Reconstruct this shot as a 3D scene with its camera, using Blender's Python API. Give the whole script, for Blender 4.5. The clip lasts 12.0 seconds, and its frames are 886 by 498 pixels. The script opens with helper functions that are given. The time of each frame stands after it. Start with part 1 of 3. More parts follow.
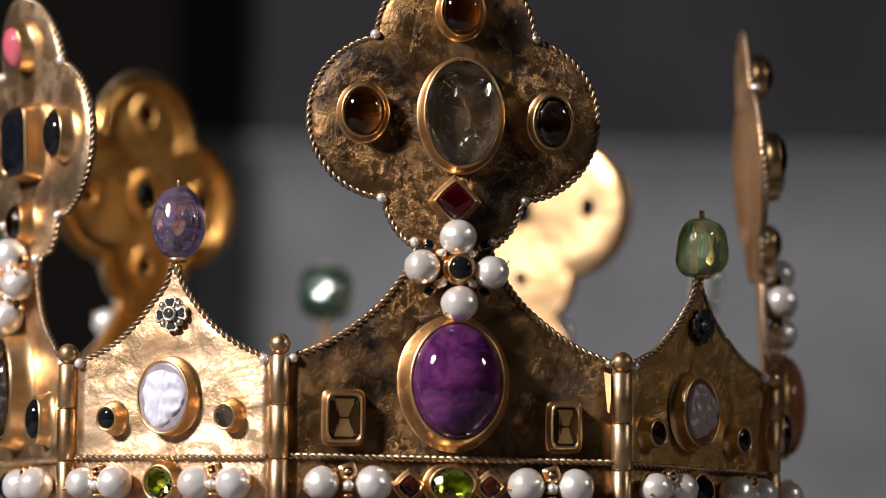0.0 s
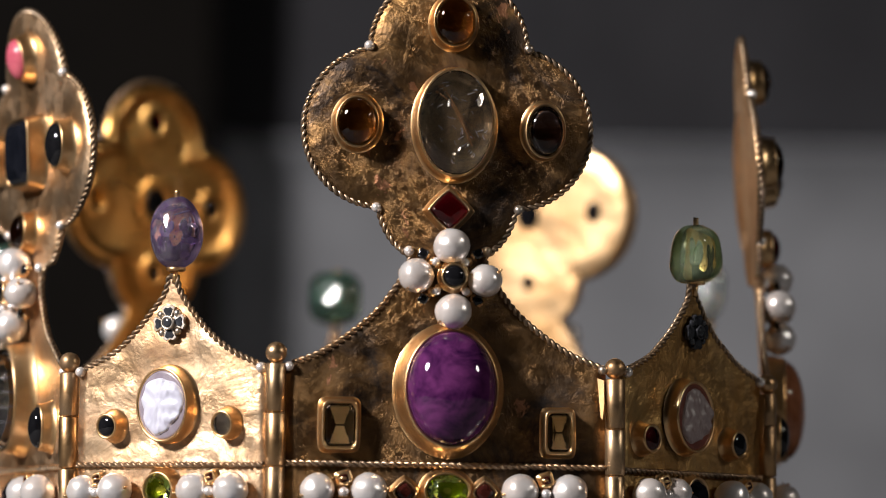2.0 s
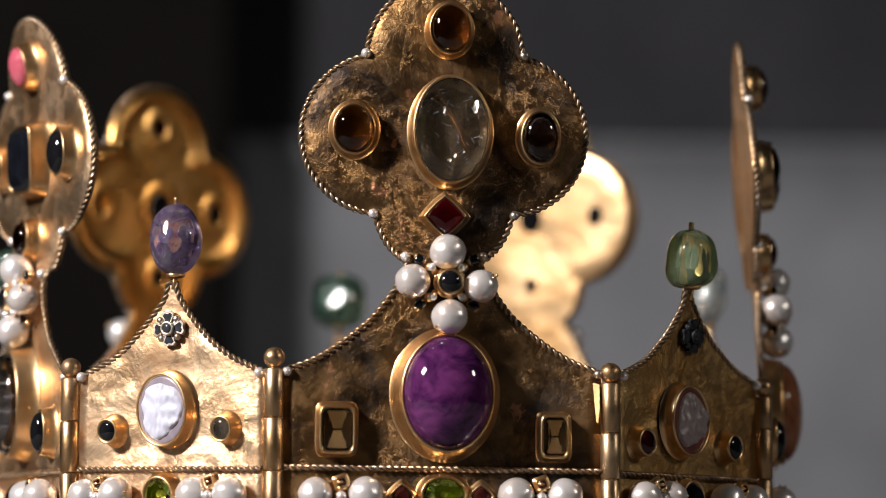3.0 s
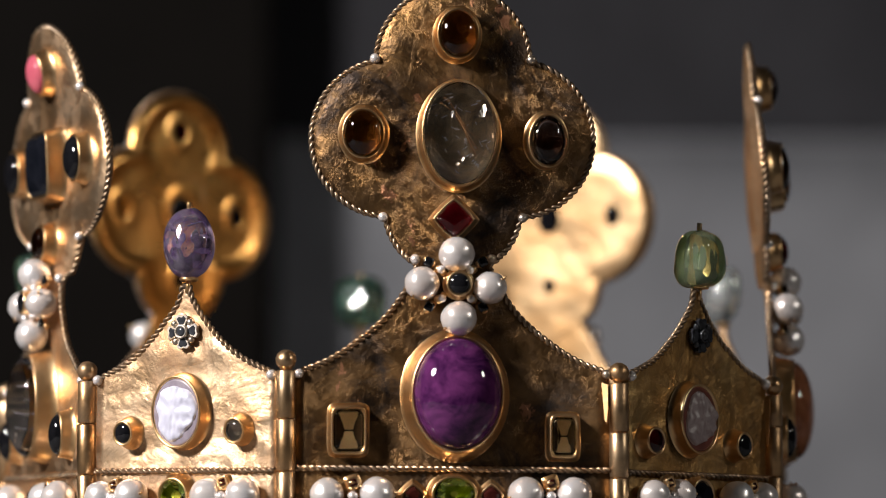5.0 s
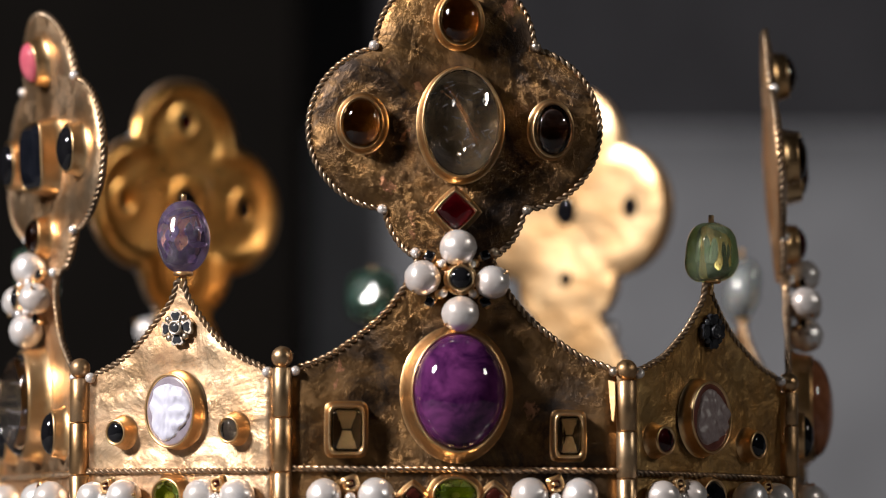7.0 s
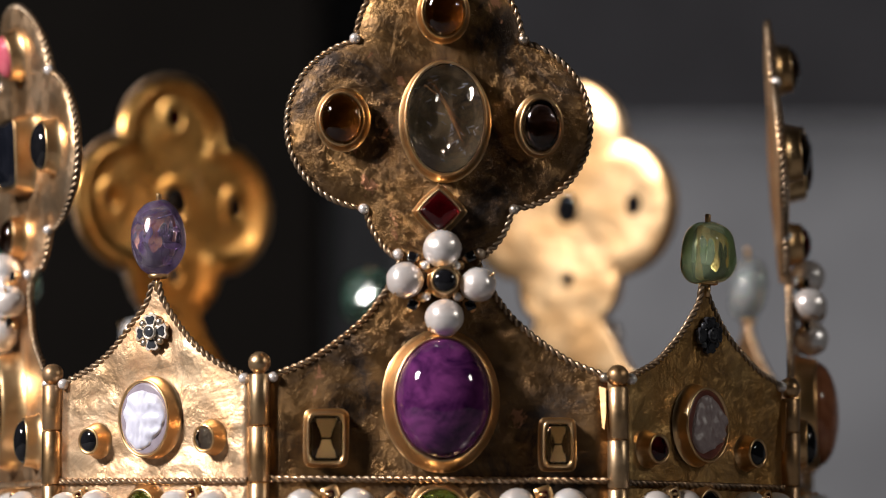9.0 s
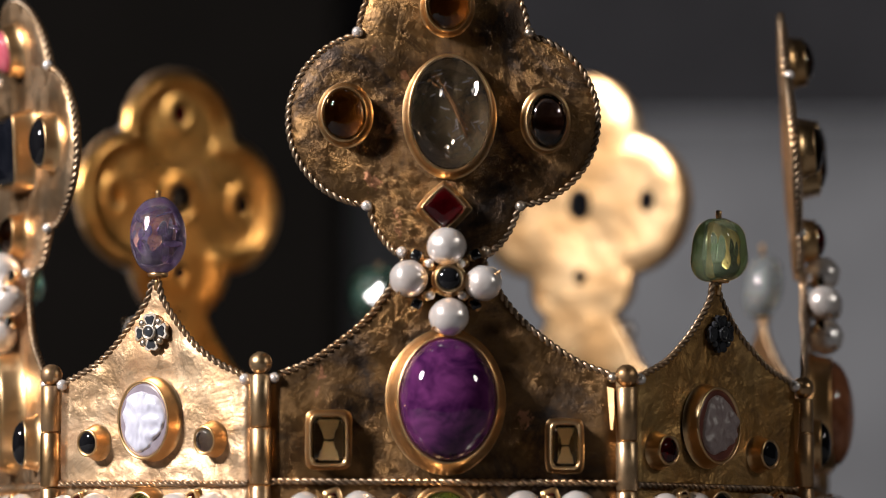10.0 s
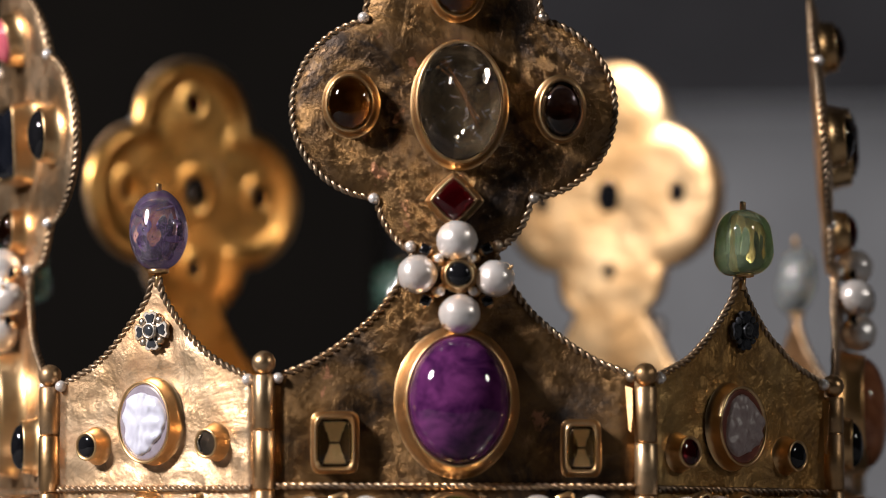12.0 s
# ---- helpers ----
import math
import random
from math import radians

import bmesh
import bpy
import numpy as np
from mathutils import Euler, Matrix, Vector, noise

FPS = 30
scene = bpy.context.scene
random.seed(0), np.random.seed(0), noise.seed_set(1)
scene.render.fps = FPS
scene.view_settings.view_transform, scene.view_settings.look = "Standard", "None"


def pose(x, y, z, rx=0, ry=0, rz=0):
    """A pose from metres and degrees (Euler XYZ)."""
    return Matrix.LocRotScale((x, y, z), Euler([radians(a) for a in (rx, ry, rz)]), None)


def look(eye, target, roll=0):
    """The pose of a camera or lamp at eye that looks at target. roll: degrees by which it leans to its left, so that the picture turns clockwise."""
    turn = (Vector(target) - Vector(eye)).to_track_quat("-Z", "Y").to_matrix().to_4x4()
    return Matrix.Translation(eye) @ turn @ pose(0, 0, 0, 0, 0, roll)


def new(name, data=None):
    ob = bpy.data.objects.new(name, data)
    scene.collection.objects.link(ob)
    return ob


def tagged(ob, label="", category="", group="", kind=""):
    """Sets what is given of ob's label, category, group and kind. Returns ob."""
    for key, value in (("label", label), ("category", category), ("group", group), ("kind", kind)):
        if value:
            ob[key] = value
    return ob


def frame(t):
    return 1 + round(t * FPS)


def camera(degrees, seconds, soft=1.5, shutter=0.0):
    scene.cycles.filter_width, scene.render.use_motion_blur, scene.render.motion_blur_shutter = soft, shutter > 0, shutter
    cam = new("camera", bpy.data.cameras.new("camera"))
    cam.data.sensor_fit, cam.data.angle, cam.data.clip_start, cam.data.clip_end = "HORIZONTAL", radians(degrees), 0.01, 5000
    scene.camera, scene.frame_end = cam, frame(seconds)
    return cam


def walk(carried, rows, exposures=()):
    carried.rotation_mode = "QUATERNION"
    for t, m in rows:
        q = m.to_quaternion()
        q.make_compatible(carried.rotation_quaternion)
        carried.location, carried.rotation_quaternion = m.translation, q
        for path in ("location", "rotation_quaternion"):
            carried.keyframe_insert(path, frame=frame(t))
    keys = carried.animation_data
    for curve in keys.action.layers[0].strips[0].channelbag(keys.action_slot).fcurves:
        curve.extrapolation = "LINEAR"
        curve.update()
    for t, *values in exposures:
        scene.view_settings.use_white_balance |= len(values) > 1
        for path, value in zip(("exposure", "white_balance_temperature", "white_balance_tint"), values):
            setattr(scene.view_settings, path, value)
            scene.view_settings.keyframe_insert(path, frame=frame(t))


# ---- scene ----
cam = camera(14.0, 12.0, soft=0.75)
BASE = 1.20
ROWS = [
    (0, -0.04434, -0.78553, -0.07735, -3.327, 5.487, 0.673),
    (0.5, -0.04053, -0.78763, -0.07554, -3.033, 5.421, 0.626),
    (1, -0.03674, -0.78956, -0.07484, -2.787, 5.379, 0.556),
    (1.5, -0.03300, -0.79225, -0.07446, -2.535, 5.332, 0.489),
    (2, -0.02936, -0.79519, -0.07388, -2.300, 5.313, 0.464),
    (2.5, -0.02566, -0.79898, -0.07258, -2.051, 5.251, 0.435),
    (3, -0.02192, -0.80252, -0.07191, -1.804, 5.218, 0.355),
    (5, -0.01026, -0.81262, -0.07066, -0.812, 5.106, 0.024),
    (5.5, -0.00715, -0.81139, -0.07125, -0.532, 5.078, 0.006),
    (6, -0.00329, -0.80338, -0.07093, -0.247, 5.058, -0.006),
    (6.5, 0.00000, -0.79511, -0.06956, -0.000, 5.000, 0.000),
    (7, 0.00403, -0.78671, -0.06773, 0.225, 4.954, 0.043),
    (7.5, 0.00788, -0.77899, -0.06590, 0.429, 4.913, 0.039),
    (9.5, 0.02187, -0.74853, -0.06238, 1.357, 4.790, 0.000),
    (10, 0.02444, -0.74099, -0.06131, 1.630, 4.744, -0.048),
    (10.5, 0.02724, -0.73325, -0.06042, 1.926, 4.712, -0.110),
    (11, 0.03044, -0.72553, -0.05961, 2.259, 4.674, -0.175),
    (11.5, 0.03339, -0.71825, -0.05949, 2.558, 4.660, -0.193),
    (12, 0.03663, -0.71038, -0.05873, 2.851, 4.646, -0.198),
]


def eye_pose(x, y, z, yaw, pitch, roll):
    a, p = radians(yaw), radians(pitch)
    ahead = Vector((-math.sin(a) * math.cos(p), math.cos(a) * math.cos(p), math.sin(p)))
    eye = Vector((x, y, z + BASE))
    return look(eye, eye + ahead, roll)


walk(cam, [(t, eye_pose(*row)) for t, *row in ROWS])
cam.data.dof.use_dof = True
cam.data.dof.aperture_fstop = 9.0

# ---- light ----
world = bpy.data.worlds.new("gallery")
world.use_nodes = True
world.node_tree.nodes["Background"].inputs["Color"].default_value = (0.8, 0.85, 1.0, 1)
world.node_tree.nodes["Background"].inputs["Strength"].default_value = 0.02
scene.world = world
scene.view_settings.exposure = 0.0
CENTRE = Vector((0.0, 0.095, BASE))


def lamp(name, azimuth, height, far, watts, size, colour, target=CENTRE):
    data = bpy.data.lights.new(name, "AREA")
    data.shape, data.size, data.energy, data.color = "DISK", size, watts, colour
    ob = new(name, data)
    a = radians(azimuth)
    eye = CENTRE + Vector((far * math.sin(a), -far * math.cos(a), height))
    ob.matrix_world = look(eye, target)
    return ob


lamp("spotlight", -53, 0.47, 0.95, 17.2, 0.17, (1.0, 0.94, 0.90))
lamp("spotlight", 62, 0.40, 1.0, 1.25, 0.13, (1.0, 0.93, 0.84))

# ---- materials ----


def material(name):
    m = bpy.data.materials.new(name)
    m.use_nodes = True
    nt = m.node_tree
    return m, nt, nt.nodes["Principled BSDF"]


def node(nt, kind, **values):
    n = nt.nodes.new(kind)
    for k, v in values.items():
        n.inputs[k.replace("_", " ")].default_value = v
    return n


def varied_coords(nt):
    tc = nt.nodes.new("ShaderNodeTexCoord")
    info = nt.nodes.new("ShaderNodeObjectInfo")
    add = nt.nodes.new("ShaderNodeVectorMath")
    add.operation = "MULTIPLY_ADD"
    nt.links.new(info.outputs["Random"], add.inputs[0])
    add.inputs[1].default_value = (3.1, 2.3, 4.7)
    nt.links.new(tc.outputs["Object"], add.inputs[2])
    return add.outputs[0]


def noise_tex(nt, coords, scale, detail=4.0, rough=0.55, distort=0.0):
    n = node(nt, "ShaderNodeTexNoise", Scale=scale, Detail=detail, Roughness=rough, Distortion=distort)
    nt.links.new(coords, n.inputs["Vector"])
    return n.outputs[0]


def ramp(nt, fac, stops):
    r = nt.nodes.new("ShaderNodeValToRGB")
    el = r.color_ramp.elements
    while len(el) < len(stops):
        el.new(0.5)
    for e, (p, c) in zip(el, stops):
        e.position, e.color = p, (*c, 1) if len(c) == 3 else c
    nt.links.new(fac, r.inputs["Fac"])
    return r.outputs["Color"]


def mixed(nt, fac, a, b, kind="MIX"):
    n = nt.nodes.new("ShaderNodeMix")
    n.data_type, n.blend_type = "RGBA", kind
    for value, socket in ((fac, n.inputs[0]), (a, n.inputs[6]), (b, n.inputs[7])):
        if isinstance(value, bpy.types.NodeSocket):
            nt.links.new(value, socket)
        else:
            socket.default_value = value if isinstance(value, float) else (*value, 1)
    return n.outputs[2]


def gold(name, colour, tarnish, low, high, rough, hammer, crust=0.0, copper=0.0, aged=(), wave=0.0):
    """Gilded metal: colour where clean, tarnish in blotches between the noise levels low and high, hammered and pitted relief.
    wave: broad dents of the beaten sheet."""
    m, nt, p = material(name)
    c = varied_coords(nt)
    big = noise_tex(nt, c, 40, 10, 0.66, 0.9)
    mid = noise_tex(nt, c, 210, 9, 0.7, 0.5)
    fine = noise_tex(nt, c, 900, 5, 0.7)
    both = mixed(nt, 0.45, big, mid)
    mask = ramp(nt, both, [(low, (0, 0, 0)), (high, (1, 1, 1))])
    warm = ramp(nt, noise_tex(nt, c, 60, 6, 0.6), [(0.35, colour), (0.62, (colour[0] * 0.9, colour[1] * 0.76, colour[2] * 0.6)), (0.75, (colour[0] * 0.75, colour[1] * 0.66, colour[2] * 0.55))])
    base = mixed(nt, mask, warm, tarnish)
    patchy = ramp(nt, noise_tex(nt, c, 55, 5, 0.6, 0.6), [(0.42, (0.12, 0.12, 0.12)), (0.62, (1, 1, 1))])
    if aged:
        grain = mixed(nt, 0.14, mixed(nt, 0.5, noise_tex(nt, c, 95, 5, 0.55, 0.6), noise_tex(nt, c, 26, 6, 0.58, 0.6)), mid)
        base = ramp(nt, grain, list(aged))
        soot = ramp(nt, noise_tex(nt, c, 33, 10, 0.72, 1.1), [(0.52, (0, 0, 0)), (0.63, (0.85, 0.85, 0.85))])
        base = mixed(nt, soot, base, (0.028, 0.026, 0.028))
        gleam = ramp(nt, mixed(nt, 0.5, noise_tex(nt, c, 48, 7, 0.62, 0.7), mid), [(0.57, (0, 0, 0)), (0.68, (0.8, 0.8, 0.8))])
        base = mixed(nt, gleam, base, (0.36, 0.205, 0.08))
    if copper:
        flake = ramp(nt, noise_tex(nt, c, 75, 8, 0.62, 0.4), [(0.64 - copper, (0, 0, 0)), (0.66 - copper, (1, 1, 1))])
        base = mixed(nt, flake, base, (0.46, 0.22, 0.12))
    nt.links.new(base, p.inputs["Base Color"])
    metal = ramp(nt, mask, [(0.0, (1, 1, 1)), (1.0, (0.6, 0.6, 0.6))])
    nt.links.new(metal, p.inputs["Metallic"])
    r = ramp(nt, mixed(nt, 0.5, mask, mid), [(0.2, (rough, rough, rough)), (0.9, (rough + 0.25,) * 3)])
    nt.links.new(r, p.inputs["Roughness"])
    b0 = node(nt, "ShaderNodeBump", Strength=wave, Distance=0.006)
    nt.links.new(noise_tex(nt, c, 48, 2, 0.4, 0.6), b0.inputs["Height"])
    b1 = node(nt, "ShaderNodeBump", Strength=hammer, Distance=0.0022)
    nt.links.new(noise_tex(nt, c, 85, 5, 0.52, 0.5), b1.inputs["Height"])
    nt.links.new(b0.outputs[0], b1.inputs["Normal"])
    b2 = node(nt, "ShaderNodeBump", Strength=min(1.0, hammer * 0.22 + crust), Distance=0.0009)
    pits = ramp(nt, noise_tex(nt, c, 420, 8, 0.72, 0.3), [(0.36, (0, 0, 0)), (0.5, (1, 1, 1))])
    nt.links.new(mixed(nt, 1.0, mixed(nt, 0.5, pits, fine), patchy, "MULTIPLY"), b2.inputs["Height"])
    nt.links.new(b1.outputs[0], b2.inputs["Normal"])
    nt.links.new(b2.outputs[0], p.inputs["Normal"])
    return m


def stone(name, colour, dark, transmission=0.0, rough=0.04, scale=180.0, ior=1.55, lumps=0.0):
    """Polished gem: colour clouded with dark, clear where transmission is high; lumps: an uneven polish."""
    m, nt, p = material(name)
    c = varied_coords(nt)
    n = noise_tex(nt, c, scale, 5, 0.65, 1.2)
    nt.links.new(ramp(nt, n, [(0.32, dark), (0.66, colour)]), p.inputs["Base Color"])
    p.inputs["Transmission Weight"].default_value = transmission
    p.inputs["Roughness"].default_value = rough
    p.inputs["IOR"].default_value = ior
    if lumps:
        b = node(nt, "ShaderNodeBump", Strength=lumps, Distance=0.002)
        nt.links.new(noise_tex(nt, c, 260, 2, 0.5, 0.8), b.inputs["Height"])
        nt.links.new(b.outputs[0], p.inputs["Normal"])
    return m


GILT = gold("gilt_sheet", (0.80, 0.59, 0.395), (0.27, 0.155, 0.09), 0.49, 0.64, 0.36, 0.36, 0.14, wave=0.24)
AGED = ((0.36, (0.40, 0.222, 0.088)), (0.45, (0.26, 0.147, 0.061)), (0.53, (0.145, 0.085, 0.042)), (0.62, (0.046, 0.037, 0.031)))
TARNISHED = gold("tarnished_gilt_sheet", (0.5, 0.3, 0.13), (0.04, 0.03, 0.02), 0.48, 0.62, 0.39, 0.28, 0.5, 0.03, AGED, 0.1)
DULLED = gold("dulled_gilt_sheet", (0.58, 0.38, 0.16), (0.16, 0.09, 0.04), 0.50, 0.66, 0.36, 0.4, 0.5, wave=0.15)
INNER = gold("burnished_gilt_sheet", (0.82, 0.48, 0.16), (0.46, 0.23, 0.07), 0.6, 0.9, 0.27, 0.06)
BRIGHT = gold("polished_gold", (0.93, 0.66, 0.37), (0.34, 0.19, 0.09), 0.56, 0.8, 0.31, 0.12)
INNER_PALE = gold("pale_gilt_sheet", (0.53, 0.37, 0.21), (0.42, 0.27, 0.14), 0.55, 0.85, 0.34, 0.16)
WIRE = gold("worn_gilt_wire", (0.56, 0.43, 0.31), (0.09, 0.065, 0.045), 0.43, 0.62, 0.30, 0.15)
BRASS = gold("hinge_gold", (0.64, 0.46, 0.28), (0.18, 0.11, 0.07), 0.46, 0.66, 0.32, 0.12)
DULL_FOIL = gold("dull_foil", (0.52, 0.42, 0.29), (0.055, 0.048, 0.044), 0.45, 0.56, 0.28, 0.8, wave=0.5)
COPPER_FOIL = gold("copper_foil", (0.50, 0.25, 0.09), (0.25, 0.10, 0.03), 0.5, 0.8, 0.35, 0.3)
FOIL = gold("bright_foil", (0.95, 0.76, 0.48), (0.8, 0.5, 0.25), 0.6, 0.95, 0.36, 0.0)
# foil colour for the facets that look lit in the citrines
BRIGHT_FACET = gold("bright_facet", (0.97, 0.80, 0.54), (0.85, 0.6, 0.35), 0.6, 0.95, 0.48, 0.0)
# pale metal for the crystal's white reflections
GLINT_METAL = gold("glint_metal", (0.88, 0.87, 0.86), (0.7, 0.68, 0.66), 0.5, 0.8, 0.22, 0.0)
SILVER = gold("old_silver", (0.72, 0.67, 0.62), (0.14, 0.12, 0.11), 0.5, 0.75, 0.34, 0.2)

AMETHYST = stone("amethyst", (0.95, 0.90, 1.0), (0.40, 0.18, 0.64), 0.92, 0.02, 420.0, 1.54)
GREENBEAD = stone("green_beryl", (0.88, 0.98, 0.68), (0.56, 0.84, 0.42), 0.86, 0.02, 200.0, 1.57)
EMERALD = stone("emerald_bead", (0.50, 0.82, 0.66), (0.22, 0.52, 0.38), 0.97, 0.10, 150.0, 1.8)
AQUA = stone("pale_aquamarine", (0.93, 0.98, 1.0), (0.82, 0.93, 0.96), 0.86, 0.03, 150.0, 1.7, 0.08)
CRYSTAL = stone("rock_crystal", (0.99, 0.99, 0.98), (0.95, 0.93, 0.90), 1.0, 0.02, 200.0, 1.5)
AMBER = stone("amber_stone", (0.44, 0.27, 0.10), (0.19, 0.10, 0.035), 1.0, 0.03)
SMOKY = stone("smoky_quartz", (0.60, 0.48, 0.45), (0.34, 0.25, 0.24), 1.0, 0.03)
CITRINE = stone("citrine", (0.98, 0.86, 0.62), (0.95, 0.78, 0.50), 1.0, 0.02)
GARNET = stone("garnet", (0.30, 0.008, 0.022), (0.10, 0.003, 0.008), 0.95, 0.03)
BROWN_GARNET = stone("brown_garnet", (0.10, 0.022, 0.016), (0.045, 0.010, 0.008), 0.5, 0.04)
PURPLE = stone("purple_ruby", (0.150, 0.032, 0.140), (0.016, 0.0025, 0.030), 0.0, 0.045, 130.0)
ONYX = stone("onyx", (0.010, 0.010, 0.012), (0.004, 0.004, 0.005), 0.0, 0.04)
PERIDOT = stone("peridot", (0.55, 0.70, 0.14), (0.30, 0.48, 0.06), 1.0, 0.02)
PINK = stone("rose_tourmaline", (0.82, 0.20, 0.26), (0.6, 0.10, 0.16), 0.25, 0.08)
SAPPHIRE = stone("dark_sapphire", (0.010, 0.011, 0.016), (0.004, 0.005, 0.008), 0.0)
CARNELIAN = stone("pale_carnelian", (0.62, 0.26, 0.13), (0.34, 0.11, 0.05), 0.4, 0.08)
ENAMEL = stone("grey_enamel", (0.06, 0.065, 0.075), (0.02, 0.02, 0.025), 0.0, 0.15)
# brown for the facets that look unlit in the citrines
DARK_FACET = stone("dark_facet", (0.075, 0.042, 0.020), (0.035, 0.020, 0.010), 0.0, 0.3)
RUST = stone("rust_vein", (0.40, 0.20, 0.08), (0.24, 0.10, 0.03), 0.0, 0.4)
CAMEO_BACK = stone("cameo_ground", (0.33, 0.29, 0.34), (0.24, 0.20, 0.25), 0.0, 0.25)
CAMEO_RED = stone("red_cameo_ground", (0.22, 0.07, 0.05), (0.12, 0.04, 0.03), 0.0, 0.3)
CAMEO_WHITE = stone("cameo_relief", (0.72, 0.73, 0.86), (0.60, 0.60, 0.74), 0.0, 0.3)
CAMEO_GREY = stone("worn_cameo_relief", (0.42, 0.35, 0.35), (0.25, 0.18, 0.18), 0.0, 0.4, 300.0)


def pearl_material():
    m, nt, p = material("pearl")
    c = varied_coords(nt)
    nt.links.new(ramp(nt, noise_tex(nt, c, 120, 3), [(0.3, (0.90, 0.79, 0.74)), (0.5, (0.92, 0.87, 0.85)), (0.7, (0.86, 0.87, 0.92))]), p.inputs["Base Color"])
    p.inputs["Roughness"].default_value = 0.30
    p.inputs["Metallic"].default_value = 0.5
    p.inputs["Coat Weight"].default_value = 0.35
    p.inputs["Coat Roughness"].default_value = 0.16
    p.inputs["Specular IOR Level"].default_value = 0.8
    return m


PEARL = pearl_material()


def plain(name, colour, rough, scale=20.0, spread=0.15, bump=0.1):
    m, nt, p = material(name)
    c = varied_coords(nt)
    lo, hi = (tuple(v * k for v in colour) for k in (1 - spread, 1 + spread))
    nt.links.new(ramp(nt, noise_tex(nt, c, scale, 6), [(0.3, lo), (0.7, hi)]), p.inputs["Base Color"])
    p.inputs["Roughness"].default_value = rough
    p.inputs["Specular IOR Level"].default_value = 0.1
    b = node(nt, "ShaderNodeBump", Strength=bump, Distance=0.002)
    nt.links.new(noise_tex(nt, c, scale * 12, 4), b.inputs["Height"])
    nt.links.new(b.outputs[0], p.inputs["Normal"])
    return m


WALL_GREY = plain("grey_wall", (0.315, 0.325, 0.355), 0.8)
WALL_DARK = plain("charcoal_wall", (0.04, 0.038, 0.042), 0.85)
PANEL_DARK = plain("dark_grey_panel", (0.050, 0.050, 0.057), 0.8)
# near black, for the unlit background at the left
BACKING_DARK = plain("dark_backing", (0.007, 0.0058, 0.005), 0.8)
FLOOR_MAT = plain("dark_floor", (0.06, 0.055, 0.05), 0.5)
PLINTH_MAT = plain("grey_plinth", (0.12, 0.12, 0.125), 0.7)

# ---- mesh helpers ----
MM = 0.001


def part(name, bm, mat, parent, label="", smooth=True, m=None):
    me = bpy.data.meshes.new(name)
    bm.normal_update()
    bm.to_mesh(me)
    bm.free()
    me.materials.append(mat)
    if smooth:
        me.polygons.foreach_set("use_smooth", [True] * len(me.polygons))
    ob = new(name, me)
    ob.parent = parent
    if m is not None:
        ob.matrix_basis = m
    return tagged(ob, label)


def tube(bm, pts, radius, sides=6, closed=False):
    """A round tube along pts (metres)."""
    pts = [Vector(p) for p in pts]
    rings, side = [], None
    count = len(pts)
    for i, p in enumerate(pts):
        a = pts[max(i - 1, 0)] if not closed else pts[i - 1]
        b = pts[min(i + 1, count - 1)] if not closed else pts[(i + 1) % count]
        along = (b - a).normalized()
        if side is None:
            side = along.orthogonal().normalized()
        side = (side - along * side.dot(along)).normalized()
        other = along.cross(side)
        rings.append([bm.verts.new(p + radius * (math.cos(k) * side + math.sin(k) * other)) for k in (2 * math.pi * j / sides for j in range(sides))])
    for i in range(count if closed else count - 1):
        a, b = rings[i], rings[(i + 1) % count]
        for j in range(sides):
            bm.faces.new((a[j], a[(j + 1) % sides], b[(j + 1) % sides], b[j]))
    if not closed:
        bm.faces.new(rings[0][::-1])
        bm.faces.new(rings[-1])


def resampled(pts, step):
    pts = [Vector(p) for p in pts]
    cum = [0.0]
    for a, b in zip(pts, pts[1:]):
        cum.append(cum[-1] + (b - a).length)
    count = max(2, int(cum[-1] / step))
    out, k = [], 0
    for i in range(count + 1):
        s = cum[-1] * i / count
        while k < len(pts) - 2 and cum[k + 1] < s:
            k += 1
        f = (s - cum[k]) / max(cum[k + 1] - cum[k], 1e-9)
        out.append(pts[k].lerp(pts[k + 1], min(max(f, 0), 1)))
    return out


def rope(bm, pts, wire=0.42 * MM, pitch=3.3 * MM):
    """Two wires twisted about the line pts."""
    step = pitch / 9
    line = resampled(pts, step)
    strands, side = ([], []), None
    for i, p in enumerate(line):
        along = (line[min(i + 1, len(line) - 1)] - line[max(i - 1, 0)]).normalized()
        if side is None:
            side = along.orthogonal().normalized()
        side = (side - along * side.dot(along)).normalized()
        other = along.cross(side)
        for k in (0, 1):
            a = 2 * math.pi * i * step / pitch + math.pi * k
            strands[k].append(p + wire * 0.9 * (math.cos(a) * side + math.sin(a) * other))
    for s in strands:
        tube(bm, s, wire, 6)


def outline(a, b, power, count):
    """Points round a superellipse of half sizes a, b."""
    out = []
    for k in range(count):
        t = 2 * math.pi * (k + 0.5) / count
        c, s = math.cos(t), math.sin(t)
        out.append((a * math.copysign(abs(c) ** (2 / power), c), b * math.copysign(abs(s) ** (2 / power), s)))
    return out


def rings_mesh(rings, cap_first=False, cap_last=True):
    bm = bmesh.new()
    loops = [[bm.verts.new(v) for v in r] for r in rings]
    for a, b in zip(loops, loops[1:]):
        for j in range(len(a)):
            k = (j + 1) % len(a)
            bm.faces.new((a[j], a[k], b[k], b[j]))
    if cap_first:
        bm.faces.new(loops[0][::-1])
    if cap_last:
        bm.faces.new(loops[-1])
    return bm


